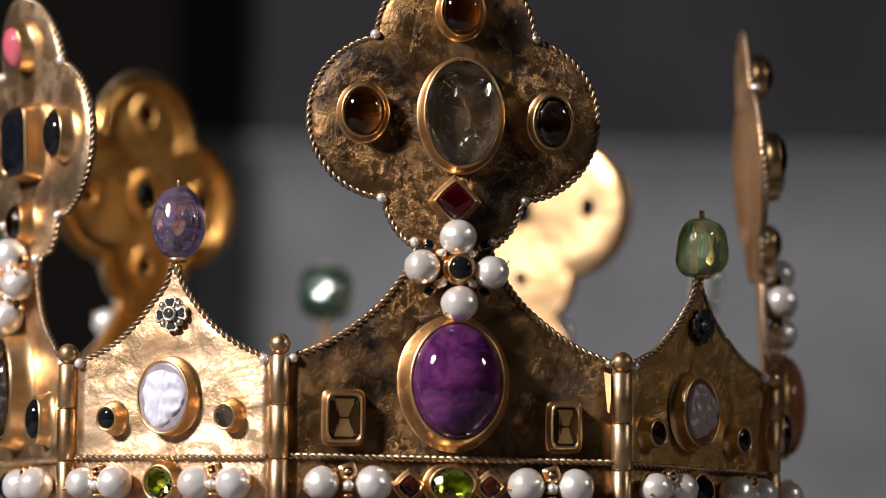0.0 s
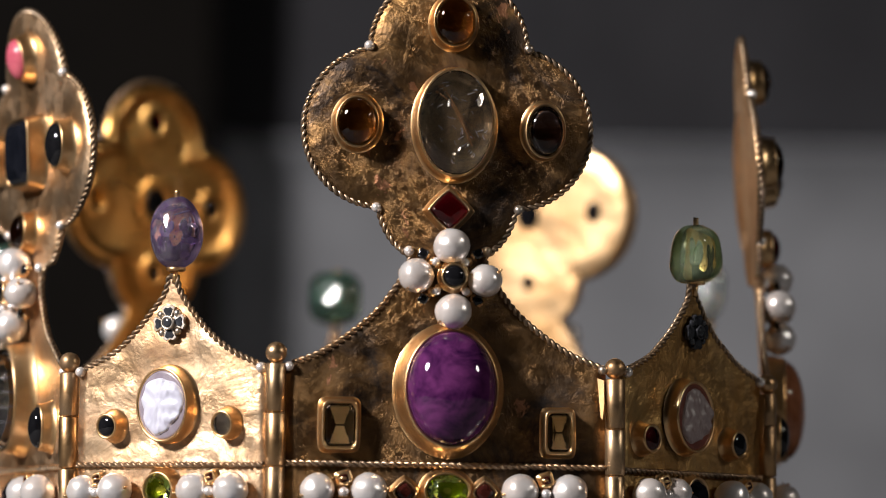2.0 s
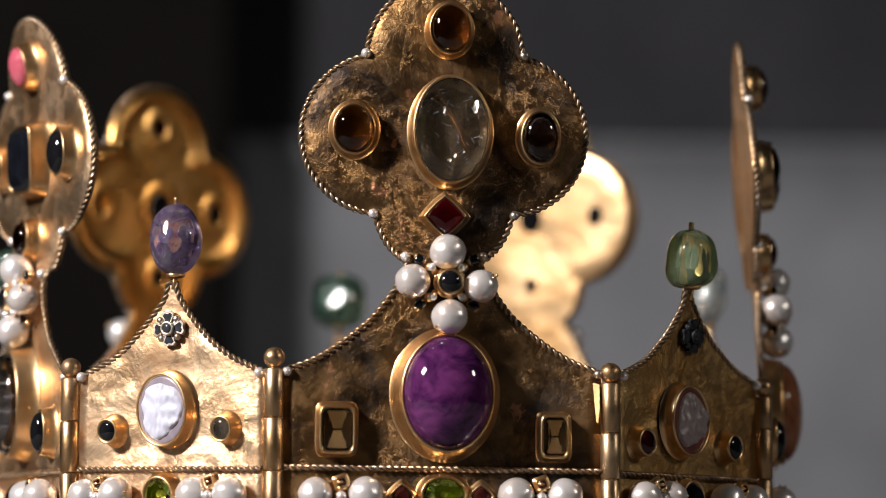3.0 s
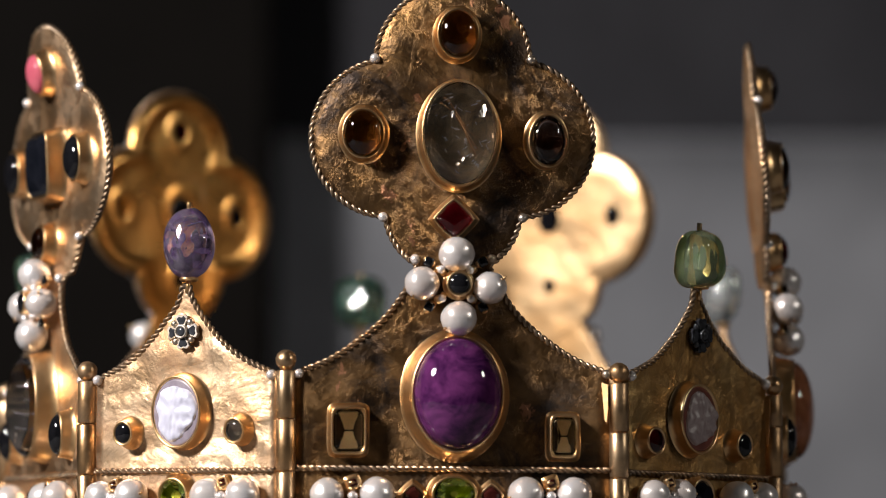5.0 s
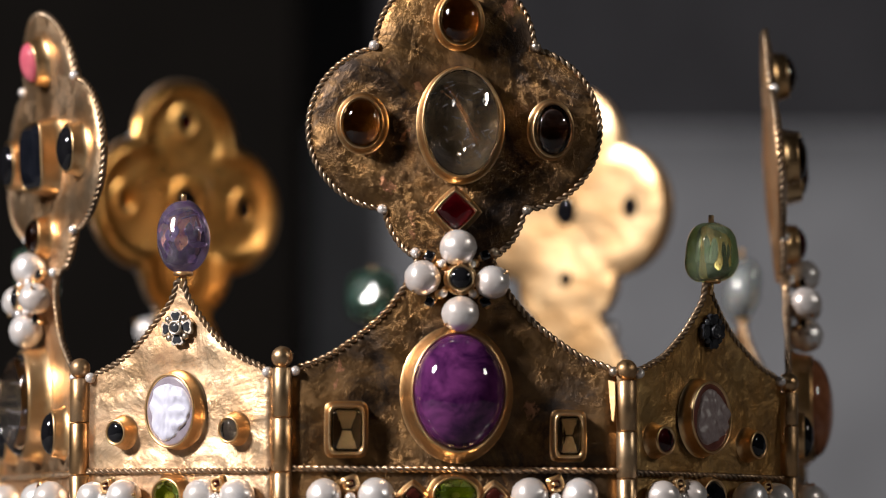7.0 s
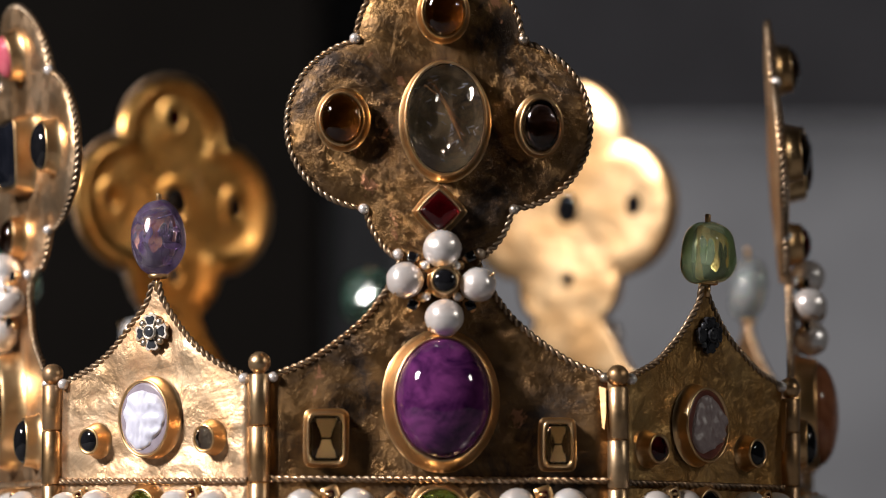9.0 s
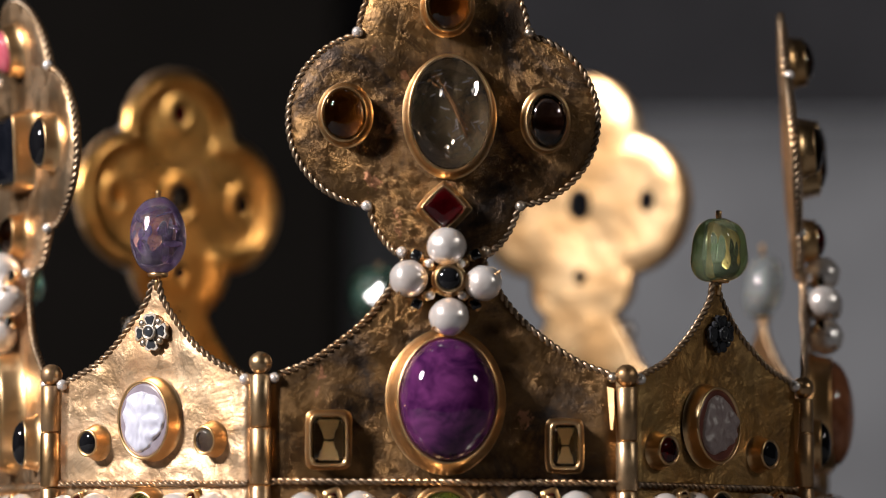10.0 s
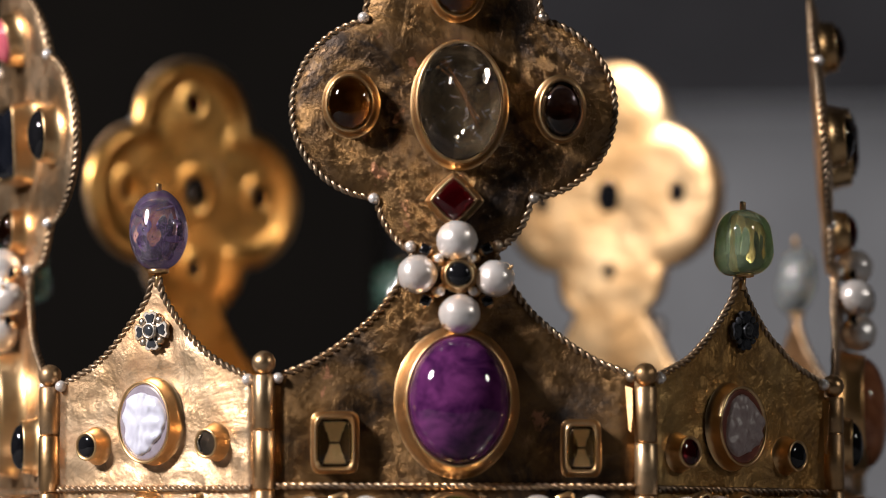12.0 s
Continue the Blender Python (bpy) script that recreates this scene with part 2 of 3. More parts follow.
def bezel_mesh(a, b, power, high, count=40, flare=1.7):
    """A gold collar round a stone of half sizes a, b (mm)."""
    prof = [(flare + 0.55, -0.1), (flare + 0.15, 0.2), (flare * 0.8, high * 0.4), (max(0.62, flare * 0.45), high * 0.85), (0.6, high), (0.42, high + 0.18), (0.12, high + 0.1), (-0.15, high - 0.5)]
    rings = []
    for off, z in prof:
        rings.append([(x * MM, y * MM, z * MM) for x, y in outline(a + off, b + off, power, count)])
    return rings_mesh(rings, cap_last=False)


def dome_mesh(a, b, power, base, high, count=40, steps=9, flat=1.0):
    """A cabochon whose girdle lies at base and whose crown rises by high (mm)."""
    rings = [[(x * MM * 0.9, y * MM * 0.9, 0.15 * MM) for x, y in outline(a, b, power, count)]]
    for i in range(steps):
        t = math.pi / 2 * i / steps
        k, z = math.cos(t) ** flat, base + high * math.sin(t)
        rings.append([(x * k * MM, y * k * MM, z * MM) for x, y in outline(a, b, power, count)])
    return rings_mesh(rings, True)


def faceted_mesh(a, b, power, base, high, count=8, table=0.55, turn=0.0):
    """A step-cut stone."""
    rings = []
    for k, z in ((0.35 if table < 0.7 else 0.96, 0.1 if table < 0.7 else 0.7), (0.97, base - 0.2), (1.0, base), (0.86, base + high * 0.55), (table, base + high)):
        rings.append([(x * k * MM, y * k * MM, z * MM) for x, y in outline(a, b, power, count)])
    return rings_mesh(rings, True)


def brilliant_mesh(a, b, base, high):
    """A brilliant-cut stone: table, star, crown and pavilion facets."""
    bm = bmesh.new()

    def ring(k, z, off, count):
        return [bm.verts.new((a * k * math.cos(t) * MM, b * k * math.sin(t) * MM, z * MM)) for t in (2 * math.pi * (j + off) / count for j in range(count))]

    table, star, girdle, low = ring(0.52, base + high, 0.5, 8), ring(0.76, base + high * 0.62, 0.0, 8), ring(1.0, base, 0.0, 16), ring(0.98, base - 0.3, 0.0, 16)
    belt = ring(0.55, base - 1.2, 0.5, 8)
    tip = bm.verts.new((0, 0, max(0.2, base - 2.3) * MM))
    bm.faces.new(table)
    for j in range(8):
        k, g = (j + 1) % 8, 2 * j
        bm.faces.new((table[j - 1], star[j], table[j]))
        bm.faces.new((table[j], star[j], girdle[g + 1], star[k]))
        bm.faces.new((star[j], girdle[g], girdle[g + 1]))
        bm.faces.new((star[j], girdle[g - 1], girdle[g]))
        bm.faces.new((low[g], belt[j], low[g + 1]))
        bm.faces.new((low[g + 1], belt[j], low[(g + 2) % 16]))
        bm.faces.new((low[g], belt[j - 1], belt[j]))
        bm.faces.new((belt[j - 1], tip, belt[j]))
    for j in range(16):
        bm.faces.new((girdle[j], low[j], low[(j + 1) % 16], girdle[(j + 1) % 16]))
    bmesh.ops.recalc_face_normals(bm, faces=bm.faces[:])
    return bm


def ball_mesh(r, sy=1.0, sz=1.0, bumpy=0.0, seed=0, detail=24):
    bm = bmesh.new()
    bmesh.ops.create_uvsphere(bm, u_segments=detail, v_segments=detail * 2 // 3, radius=1)
    for v in bm.verts:
        k = 1 + bumpy * noise.noise(v.co * 1.7 + Vector((seed, 2 * seed, 0)))
        v.co = Vector((v.co.x * r * k, v.co.y * r * sy * k, v.co.z * r * sz * k)) * MM
    return bm


# ---- the crown's plan: ten hinges, plates between them ----
HINGES = [(-34, -3), (41, 1), (80, 41), (89, 115), (66, 166), (2, 205), (-40, 190), (-97, 141), (-107, 96), (-81, 26)]
FOOT = -76.0
ROPE_Z = -47.6

LOBES = [(-14.4, 27.0, 17.8), (14.4, 27.0, 17.8), (0.3, 44.2, 17.3), (0.0, 11.5, 15.6)]
FLARE = [(8.2, -1.6), (9.0, -4.6), (11.3, -8.4), (15.5, -13.9), (21.5, -19.0), (28.0, -23.2), (35.6, -26.2)]
POINT = [(0.9, -5.6), (1.9, -9.0), (5.0, -13.2), (10.2, -18.6), (16.3, -22.9), (24.8, -26.4)]


def along_curve(curve, z):
    for (u0, z0), (u1, z1) in zip(curve, curve[1:]):
        if z1 <= z <= z0:
            return u0 + (u1 - u0) * (z0 - z) / (z0 - z1)
    return curve[-1][0] if z < curve[-1][1] else 0.0


def smooth_curve(curve, per=6):
    """Catmull-Rom through the points of a curve."""
    p = [Vector(c) for c in curve]
    p = [p[0] * 2 - p[1]] + p + [p[-1] * 2 - p[-2]]
    out = []
    for i in range(1, len(p) - 2):
        a, b, c, d = p[i - 1 : i + 3]
        for k in range(per):
            t = k / per
            out.append(tuple(0.5 * (2 * b + (c - a) * t + (2 * a - 5 * b + 4 * c - d) * t * t + (3 * b - a - 3 * c + d) * t ** 3)))
    return out + [tuple(curve[-1])]


FLARE_S, POINT_S = smooth_curve(FLARE), smooth_curve(POINT)


def lily_half(z):
    best = along_curve(FLARE_S, z) if z <= FLARE_S[0][1] else 0.0
    for u, c, r in LOBES:
        if u >= 0 and abs(z - c) < r:
            best = max(best, u + math.sqrt(r * r - (z - c) ** 2))
    return best


def lily_edge(u, z):
    """Distance (mm) inside the lily's outline."""
    return max(r - math.hypot(u - c, z - d) for c, d, r in LOBES)


def arc(c, d, r, a0, a1, count):
    return [(c + r * math.cos(radians(a0 + (a1 - a0) * k / count)), d + r * math.sin(radians(a0 + (a1 - a0) * k / count))) for k in range(count + 1)]


def lily_path():
    """The lily plate's upper outline, from its left hinge to its right one."""
    right = FLARE_S[::-1] + arc(0, 11.5, 15.6, -58, -9, 10) + arc(14.4, 27, 17.8, -86, 80, 34) + arc(0.3, 44.2, 17.3, 2, 90, 20)
    return [(-u, z) for u, z in right] + right[::-1]


def lily_warp(lean, twist, seed, bow=0.0, rolled=0.0, dome=0.0, shrink=0.0, neck=0.0):
    """How a lily plate is bent: it leans in by lean degrees, its head is turned by twist degrees, and its rim curls in or is rolled into a ridge (rolled above 0) or bent out; shrink: a smaller head, neck: a wider neck."""

    def warp(u, z):
        n = 0.35 * noise.noise(Vector((u * 0.07, z * 0.07, seed))) + 0.08 * noise.noise(Vector((u * 0.2, z * 0.2, seed + 7)))
        if z < -26:
            n *= max(0.2, 1 + (z + 26) / 30)
        if z > 0:
            d = lily_edge(u, z)
            if rolled < 0:
                n -= rolled * max(0.0, 1 - d / 5.5) ** 2 * min(1.0, z / 12)
            elif rolled:
                n -= rolled * math.exp(-(((d - 2.4) / 1.7) ** 2)) * min(1.0, z / 12)
            else:
                n -= 1.2 * max(0.0, 1 - d / 5.0) ** 2
        f = min(max((z + 10) / 14, 0), 1)
        f = f * f * (3 - 2 * f)
        a = radians(twist) * f
        n -= dome * (u / 32) ** 2 * f
        n -= math.tan(radians(lean)) * max(z + 24, 0)
        n += bow * (max(z - 20, 0) / 41) ** 2
        u *= (1 - shrink * f) * (1 + neck * math.exp(-(((z + 5) / 9) ** 2)))
        z -= shrink * max(z, 0)
        return Vector((u * math.cos(a), -n - u * math.sin(a), z)) * MM

    return warp


def point_warp(seed):
    def warp(u, z):
        n = 0.55 * noise.noise(Vector((u * 0.08, z * 0.08, seed))) + 0.26 * noise.noise(Vector((u * 0.22, z * 0.22, seed + 5)))
        return Vector((u, -n, z)) * MM

    return warp


def sheet_mesh(half, z0, z1, warp, thick=1.1, row=0.45, cols=22):
    """A metal sheet between -half(z) and half(z), bent by warp."""
    bm = bmesh.new()
    count = int((z1 - z0) / row)
    sides = []
    for back in (0, 1):
        grid = []
        for i in range(count + 1):
            z = z0 + (z1 - z0) * i / count
            h = max(half(z), 0.15)
            grid.append([bm.verts.new(warp(h * (2 * j / cols - 1), z) + Vector((0, thick * MM * back, 0))) for j in range(cols + 1)])
        sides.append(grid)
    f, b = sides
    for i in range(count):
        for j in range(cols):
            bm.faces.new((f[i][j], f[i][j + 1], f[i + 1][j + 1], f[i + 1][j]))
            bm.faces.new((b[i][j + 1], b[i][j], b[i + 1][j], b[i + 1][j + 1]))
        bm.faces.new((b[i][0], f[i][0], f[i + 1][0], b[i + 1][0]))
        bm.faces.new((f[i][cols], b[i][cols], b[i + 1][cols], f[i + 1][cols]))
    for j in range(cols):
        bm.faces.new((f[0][j + 1], f[0][j], b[0][j], b[0][j + 1]))
        bm.faces.new((f[count][j], f[count][j + 1], b[count][j + 1], b[count][j]))
    return bm


def seat_on(warp, u, z, lift=0.0, turn=0.0):
    """The pose on the outer face at (u, z): local z points out of the sheet."""
    p = warp(u, z)
    du = (warp(u + 2, z) - warp(u - 2, z)).normalized()
    dz = (warp(u, z + 2) - warp(u, z - 2)).normalized()
    out = du.cross(dz).normalized()
    up = out.cross(du)
    m = Matrix((du, up, out)).transposed().to_4x4()
    return Matrix.Translation(p + out * lift * MM) @ m @ pose(0, 0, 0, 0, 0, turn)


# ---- settings on the plates ----


def set_stone(plate, warp, u, z, a, b, mat, label, high=3.0, dome=2.2, power=2.0, cut="dome", flare=1.1, turn=0.0):
    """A stone in its gold collar."""
    m = seat_on(warp, u, z, turn=turn)
    part("bezel", bezel_mesh(a, b, power, high, flare=flare), BRIGHT, plate, "gold collar", m=m)
    if mat in (CITRINE, PERIDOT, AMBER, CRYSTAL, GARNET):
        deep = ((1.02, 2.0), (0.55, 0.8), (0.1, 0.5)) if mat in (CITRINE, PERIDOT) else ((1.0, 0.55), (0.5, 0.35), (0.1, 0.3))
        rings = [[(x * k * MM, y * k * MM, h * MM) for x, y in outline(a, b, power, 12)] for k, h in deep]
        if mat is CITRINE:
            # a cut back, its reflections put in by colour: two bright sloping faces above and below, two dark ones
            # beside them
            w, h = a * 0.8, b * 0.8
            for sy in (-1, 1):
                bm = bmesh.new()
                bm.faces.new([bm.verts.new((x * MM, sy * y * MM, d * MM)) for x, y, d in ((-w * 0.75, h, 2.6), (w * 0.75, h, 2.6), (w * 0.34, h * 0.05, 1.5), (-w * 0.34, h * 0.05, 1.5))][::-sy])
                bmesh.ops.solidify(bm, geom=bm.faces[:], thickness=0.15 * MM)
                part("foil", bm, BRIGHT_FACET, plate, "bright foil behind the stone", False, m=m)
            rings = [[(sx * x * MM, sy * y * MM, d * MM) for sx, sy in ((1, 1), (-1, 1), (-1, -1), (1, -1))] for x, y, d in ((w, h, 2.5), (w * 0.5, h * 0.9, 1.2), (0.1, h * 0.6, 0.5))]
            part("stone_bed", rings_mesh(rings), DARK_FACET, plate, "dark brown backing for the stone's unlit facets", False, m=m)
        else:
            part("foil", rings_mesh(rings), {CRYSTAL: DULL_FOIL if a > 5 else SILVER, AMBER: COPPER_FOIL}.get(mat, FOIL), plate, "bright foil behind the stone", False, m=m)
    if mat is CRYSTAL and a > 5:
        rng = random.Random(11)
        for k in range(34):
            x, y, t = rng.uniform(-0.7, 0.7) * a, rng.uniform(-0.7, 0.7) * b, rng.uniform(0, math.pi)
            n = rng.uniform(0.15, 0.8)
            bm = bmesh.new()
            tube(bm, [((x + n * q * math.cos(t)) * MM, (y + n * q * math.sin(t)) * MM, (2.0 + 0.7 * q + rng.uniform(-0.1, 0.1)) * MM) for q in (-1, -0.3, 0.4, 1)], rng.uniform(0.04, 0.10) * MM, 5)
            part("inclusion", bm, CAMEO_WHITE, plate, "pale flaw inside the crystal", m=m)
        # small metal plates added on the crystal, tilted at the lamp as its glints
        for x, y, h, sx, sy, ry, rx in ((0.62 * a, 0.42 * b, 6.15, 0.75, 1.5, -26, -12), (-0.1 * a, -0.62 * b, 6.35, 0.5, 0.35, -24, -10), (0.05 * a, -0.52 * b, 6.4, 0.3, 0.5, -27, -14), (-0.25 * a, 0.35 * b, 6.4, 0.35, 0.9, -22, -8), (0.3 * a, -0.45 * b, 6.35, 0.25, 0.3, -25, -12)):
            outlines = [[(px * sx * q * MM, py * sy * q * MM, dz * MM) for px, py in ((-1, -0.3), (-0.4, -1), (0.5, -0.9), (1, 0.1), (0.6, 1), (-0.5, 0.8))] for q, dz in ((1.0, -0.35), (1.0, 0.0))]
            part("chip", rings_mesh(outlines), GLINT_METAL, plate, "added metal plate for a white glint on the crystal", False, m=m @ pose(x * MM, y * MM, (h - 0.25) * MM, rx, ry, 0))
        for k in range(3):
            bm = bmesh.new()
            tube(bm, [((-0.45 * a + 0.9 * a * q + 0.5 * k) * MM, (0.55 * b - (0.9 - 0.15 * k) * b * q + 1.4 * math.sin(4 * q + k)) * MM, 2.0 * MM) for q in (j / 12 for j in range(13))], (0.17 - 0.04 * k) * MM, 6)
            part("inclusion", bm, RUST, plate, "rust-brown vein inside the crystal", m=m)
    if cut == "brilliant":
        part("stone", brilliant_mesh(a, b, high - 0.2, dome), mat, plate, label, False, m=m)
    elif cut == "dome":
        part("stone", dome_mesh(a, b, power, high - 0.2, dome), mat, plate, label, m=m)
    else:
        part("stone", faceted_mesh(a, b, power, high - 0.2, dome, 8 if cut == "step" else 28, 0.74 if cut == "table" else 0.55), mat, plate, label, False, m=m)


def set_pearl(plate, warp, u, z, r, lift, seed, peg=None):
    m = seat_on(warp, u, z, lift)
    part("pearl", ball_mesh(r, 0.97, 1.0, 0.06, seed), PEARL, plate, "white pearl", m=m)
    if peg is not None:
        bm = bmesh.new()
        d = Vector((math.cos(radians(peg)), math.sin(radians(peg)), 0.45)).normalized()
        tube(bm, [d * (r - 0.5) * MM, d * (r + 0.55) * MM, d * (r + 0.75) * MM + Vector((0, 0.2 * MM, 0))], 0.3 * MM, 6)
        part("peg", bm, BRIGHT, plate, m=m)


def bead_on_pin(plate, z, rx, rz, mat, label, seed, tip, square=2.3, taper=0.0, turn=0.0, tilt=0.0, shift=0.0, uneven=0.07, flaws=0):
    """A polished, slightly irregular bead on a gold pin; flaws: thin gaps inside the clear stone."""
    bm = bmesh.new()
    bmesh.ops.create_uvsphere(bm, u_segments=40, v_segments=28, radius=1)
    for v in bm.verts:
        d = v.co.normalized()
        k = (abs(d.x) ** square + abs(d.y) ** square + abs(d.z) ** square) ** (-1 / square)
        k *= 1 + uneven * (noise.noise(d * 0.9 + Vector((seed, 2 * seed, 0))) + 0.5 * noise.noise(d * 2.1 + Vector((seed, 0, seed))))
        wide = k * (1 - taper * d.z)
        v.co = Vector((d.x * rx * wide, d.y * rx * 0.9 * wide, d.z * rz * k)) * MM
    rng = random.Random(int(seed * 10))
    for k in range(flaws):
        gap = bmesh.new()
        bmesh.ops.create_icosphere(gap, subdivisions=2, radius=1)
        bmesh.ops.reverse_faces(gap, faces=gap.faces[:])
        size = Vector((rng.uniform(0.6, 1.5), rng.uniform(0.6, 1.9), rng.uniform(0.04, 0.12))) * MM
        spot = Vector((rng.uniform(-0.5, 0.5) * rx, rng.uniform(-0.45, 0.3) * rx, rng.uniform(-0.55, 0.55) * rz)) * MM
        for v in gap.verts:
            v.co *= 1 + 0.35 * noise.noise(v.co * 2 + Vector((k, seed, 0)))
        gap.transform(Matrix.LocRotScale(spot, Euler([rng.uniform(0, 3.1) for _ in range(3)]), size))
        tmp = bpy.data.meshes.new("tmp")
        gap.to_mesh(tmp)
        gap.free()
        bm.from_mesh(tmp)
        bpy.data.meshes.remove(tmp)
    part("bead", bm, mat, plate, label, m=pose(shift * MM, 0, z * MM, 0, 0, turn) @ pose(0, 0, 0, tilt, 0, 0))
    x = shift * MM
    bm = bmesh.new()
    tube(bm, [(x * 0.6, 0, (z - rz - 3.0) * MM), (x, 0, (z - rz + 0.1) * MM)], 0.6 * MM, 8)
    tube(bm, [(x, 0, (z + rz * 0.9) * MM), (x, 0, (tip - 0.4) * MM), (x + 0.1 * MM, 0, tip * MM)], 0.62 * MM, 8)
    part("pin", bm, BRIGHT, plate, "gold pin through the bead")
    bm = bmesh.new()
    ring = [(x + 1.7 * MM * math.cos(k), 1.7 * MM * math.sin(k), (z - rz + 0.1) * MM) for k in (2 * math.pi * j / 20 for j in range(20))]
    tube(bm, ring, 0.5 * MM, 8, True)
    part("collar", bm, BRIGHT, plate)


def slit_glint(plate, warp, u, z0, z1, wide, turn):
    """A gold sliver added beside a hinge, tilted outwards to the lamp as the lit slit there."""
    m = seat_on(warp, u, (z0 + z1) / 2, 0.9) @ pose(0, 0, 0, -8, turn, 0)
    h = (z0 - z1) / 2
    rings = [[(x * MM, y * MM, d * MM) for x, y in ((-wide, h), (wide * 0.7, h * 0.9), (wide, -h * 0.2), (wide * 0.8, -h), (wide * 0.3, -h * 0.9))] for d in (-0.25, 0.25)]
    part("bent_sliver", rings_mesh(rings, True), BRIGHT, plate, "added gold sliver for the bright slit by the hinge", False, m=m)


def hinge(i, crown, top):
    x, y = HINGES[i]
    h = new("hinge")
    rot = math.degrees(math.atan2(x, 95 - y))
    breaks = [top - 3.0, -39.4 if i == 1 else -36.6, -49.7 if i == 1 else -48.4, -62.0, FOOT]
    for k, (z0, z1) in enumerate(zip(breaks, breaks[1:])):
        r = 2.2 + 0.06 * (k % 2)
        prof = [(r - 0.25, z0 - 0.08), (r, z0 - 0.35), (r, z1 + 0.35), (r - 0.25, z1 + 0.08)]
        rings = [[(q * MM * math.cos(t), q * MM * math.sin(t), z * MM) for t in (2 * math.pi * j / 24 for j in range(24))] for q, z in prof[::-1]]
        part("knuckle", rings_mesh(rings, True), BRASS, h)
    part("knob", ball_mesh(2.35, 1, 1, 0.03, i), BRASS, h, m=Matrix.Translation((0, 0, (top - 0.8) * MM)))
    h.parent = crown
    h.matrix_basis = pose(x * MM, y * MM, 0, 0, 0, rot)
    tagged(h, "tubular gold hinge with a round knob")


def plate_pose(i):
    (x0, y0), (x1, y1) = HINGES[i], HINGES[(i + 1) % 10]
    return pose((x0 + x1) / 2 * MM, (y0 + y1) / 2 * MM, 0, 0, 0, math.degrees(math.atan2(y1 - y0, x1 - x0))), math.hypot(x1 - x0, y1 - y0)


def edge_rope(plate, warp, path, lift=0.0):
    bm = bmesh.new()
    rope(bm, [warp(u * 0.995, z) + Vector((0, 0.2 * MM, 0)) for u, z in path])
    part("twisted_wire", bm, WIRE, plate, "twisted gilt wire along the edge")


def band_rope(plate, warp, half, drop=0.0):
    bm = bmesh.new()
    rope(bm, [warp(-half + 2 * half * k / 30, ROPE_Z - drop - 0.4 * k / 30) + Vector((0, -0.6 * MM, 0)) for k in range(31)])
    part("twisted_wire", bm, WIRE, plate)


def spray(plate, warp, u, z):
    """Four pearls round a dark stone, with small mounts between them."""
    for k, (du, dz) in enumerate(((0.2, 6.9), (-7.6, 0.1), (7.6, -0.6), (0.6, -7.6))):
        set_pearl(plate, warp, u + du, z + dz, 4.05 - 0.12 * (k % 3), 4.2, k + 3 * u, (None, 235, 35, 215)[k])
    part("bezel", bezel_mesh(2.3, 2.3, 2, 3.2, 24, 0.8), BRIGHT, plate, m=seat_on(warp, u + 0.6, z, 4.0))
    part("stone", dome_mesh(2.3, 2.3, 2, 3.0, 1.2, 24), ONYX, plate, "round black stone", m=seat_on(warp, u + 0.6, z, 4.0))
    for sx in (-1, 1):
        for sz in (-1, 1):
            bm = bmesh.new()
            for f, r in ((0.25, 1.0), (0.45, 0.8), (0.62, 1.05), (0.85, 0.9), (1.05, 0.8)):
                b = ball_mesh(r, 1, 1, 0.25, f * 10 + sx + 3 * sz, 10)
                b.transform(Matrix.Translation((sx * f * 6.2 * MM, sz * f * 5.4 * MM, (3.6 - 2.2 * f) * MM)))
                tmp = bpy.data.meshes.new("tmp")
                b.to_mesh(tmp)
                b.free()
                bm.from_mesh(tmp)
                bpy.data.meshes.remove(tmp)
            part("mount", bm, BRIGHT, plate, m=seat_on(warp, u, z, 1.0))
            part("seed_pearl", ball_mesh(0.95, 1, 1, 0.05, 1, 12), PEARL, plate, m=seat_on(warp, u + sx * 3.2, z + sz * 3.3, 5.0))
            bm = faceted_mesh(1.1, 1.1, 6, 1.2, 0.4, 8)
            part("stone", bm, ONYX, plate, m=seat_on(warp, u + sx * 6.0, z + sz * 5.0, 2.6, 25 * sx))


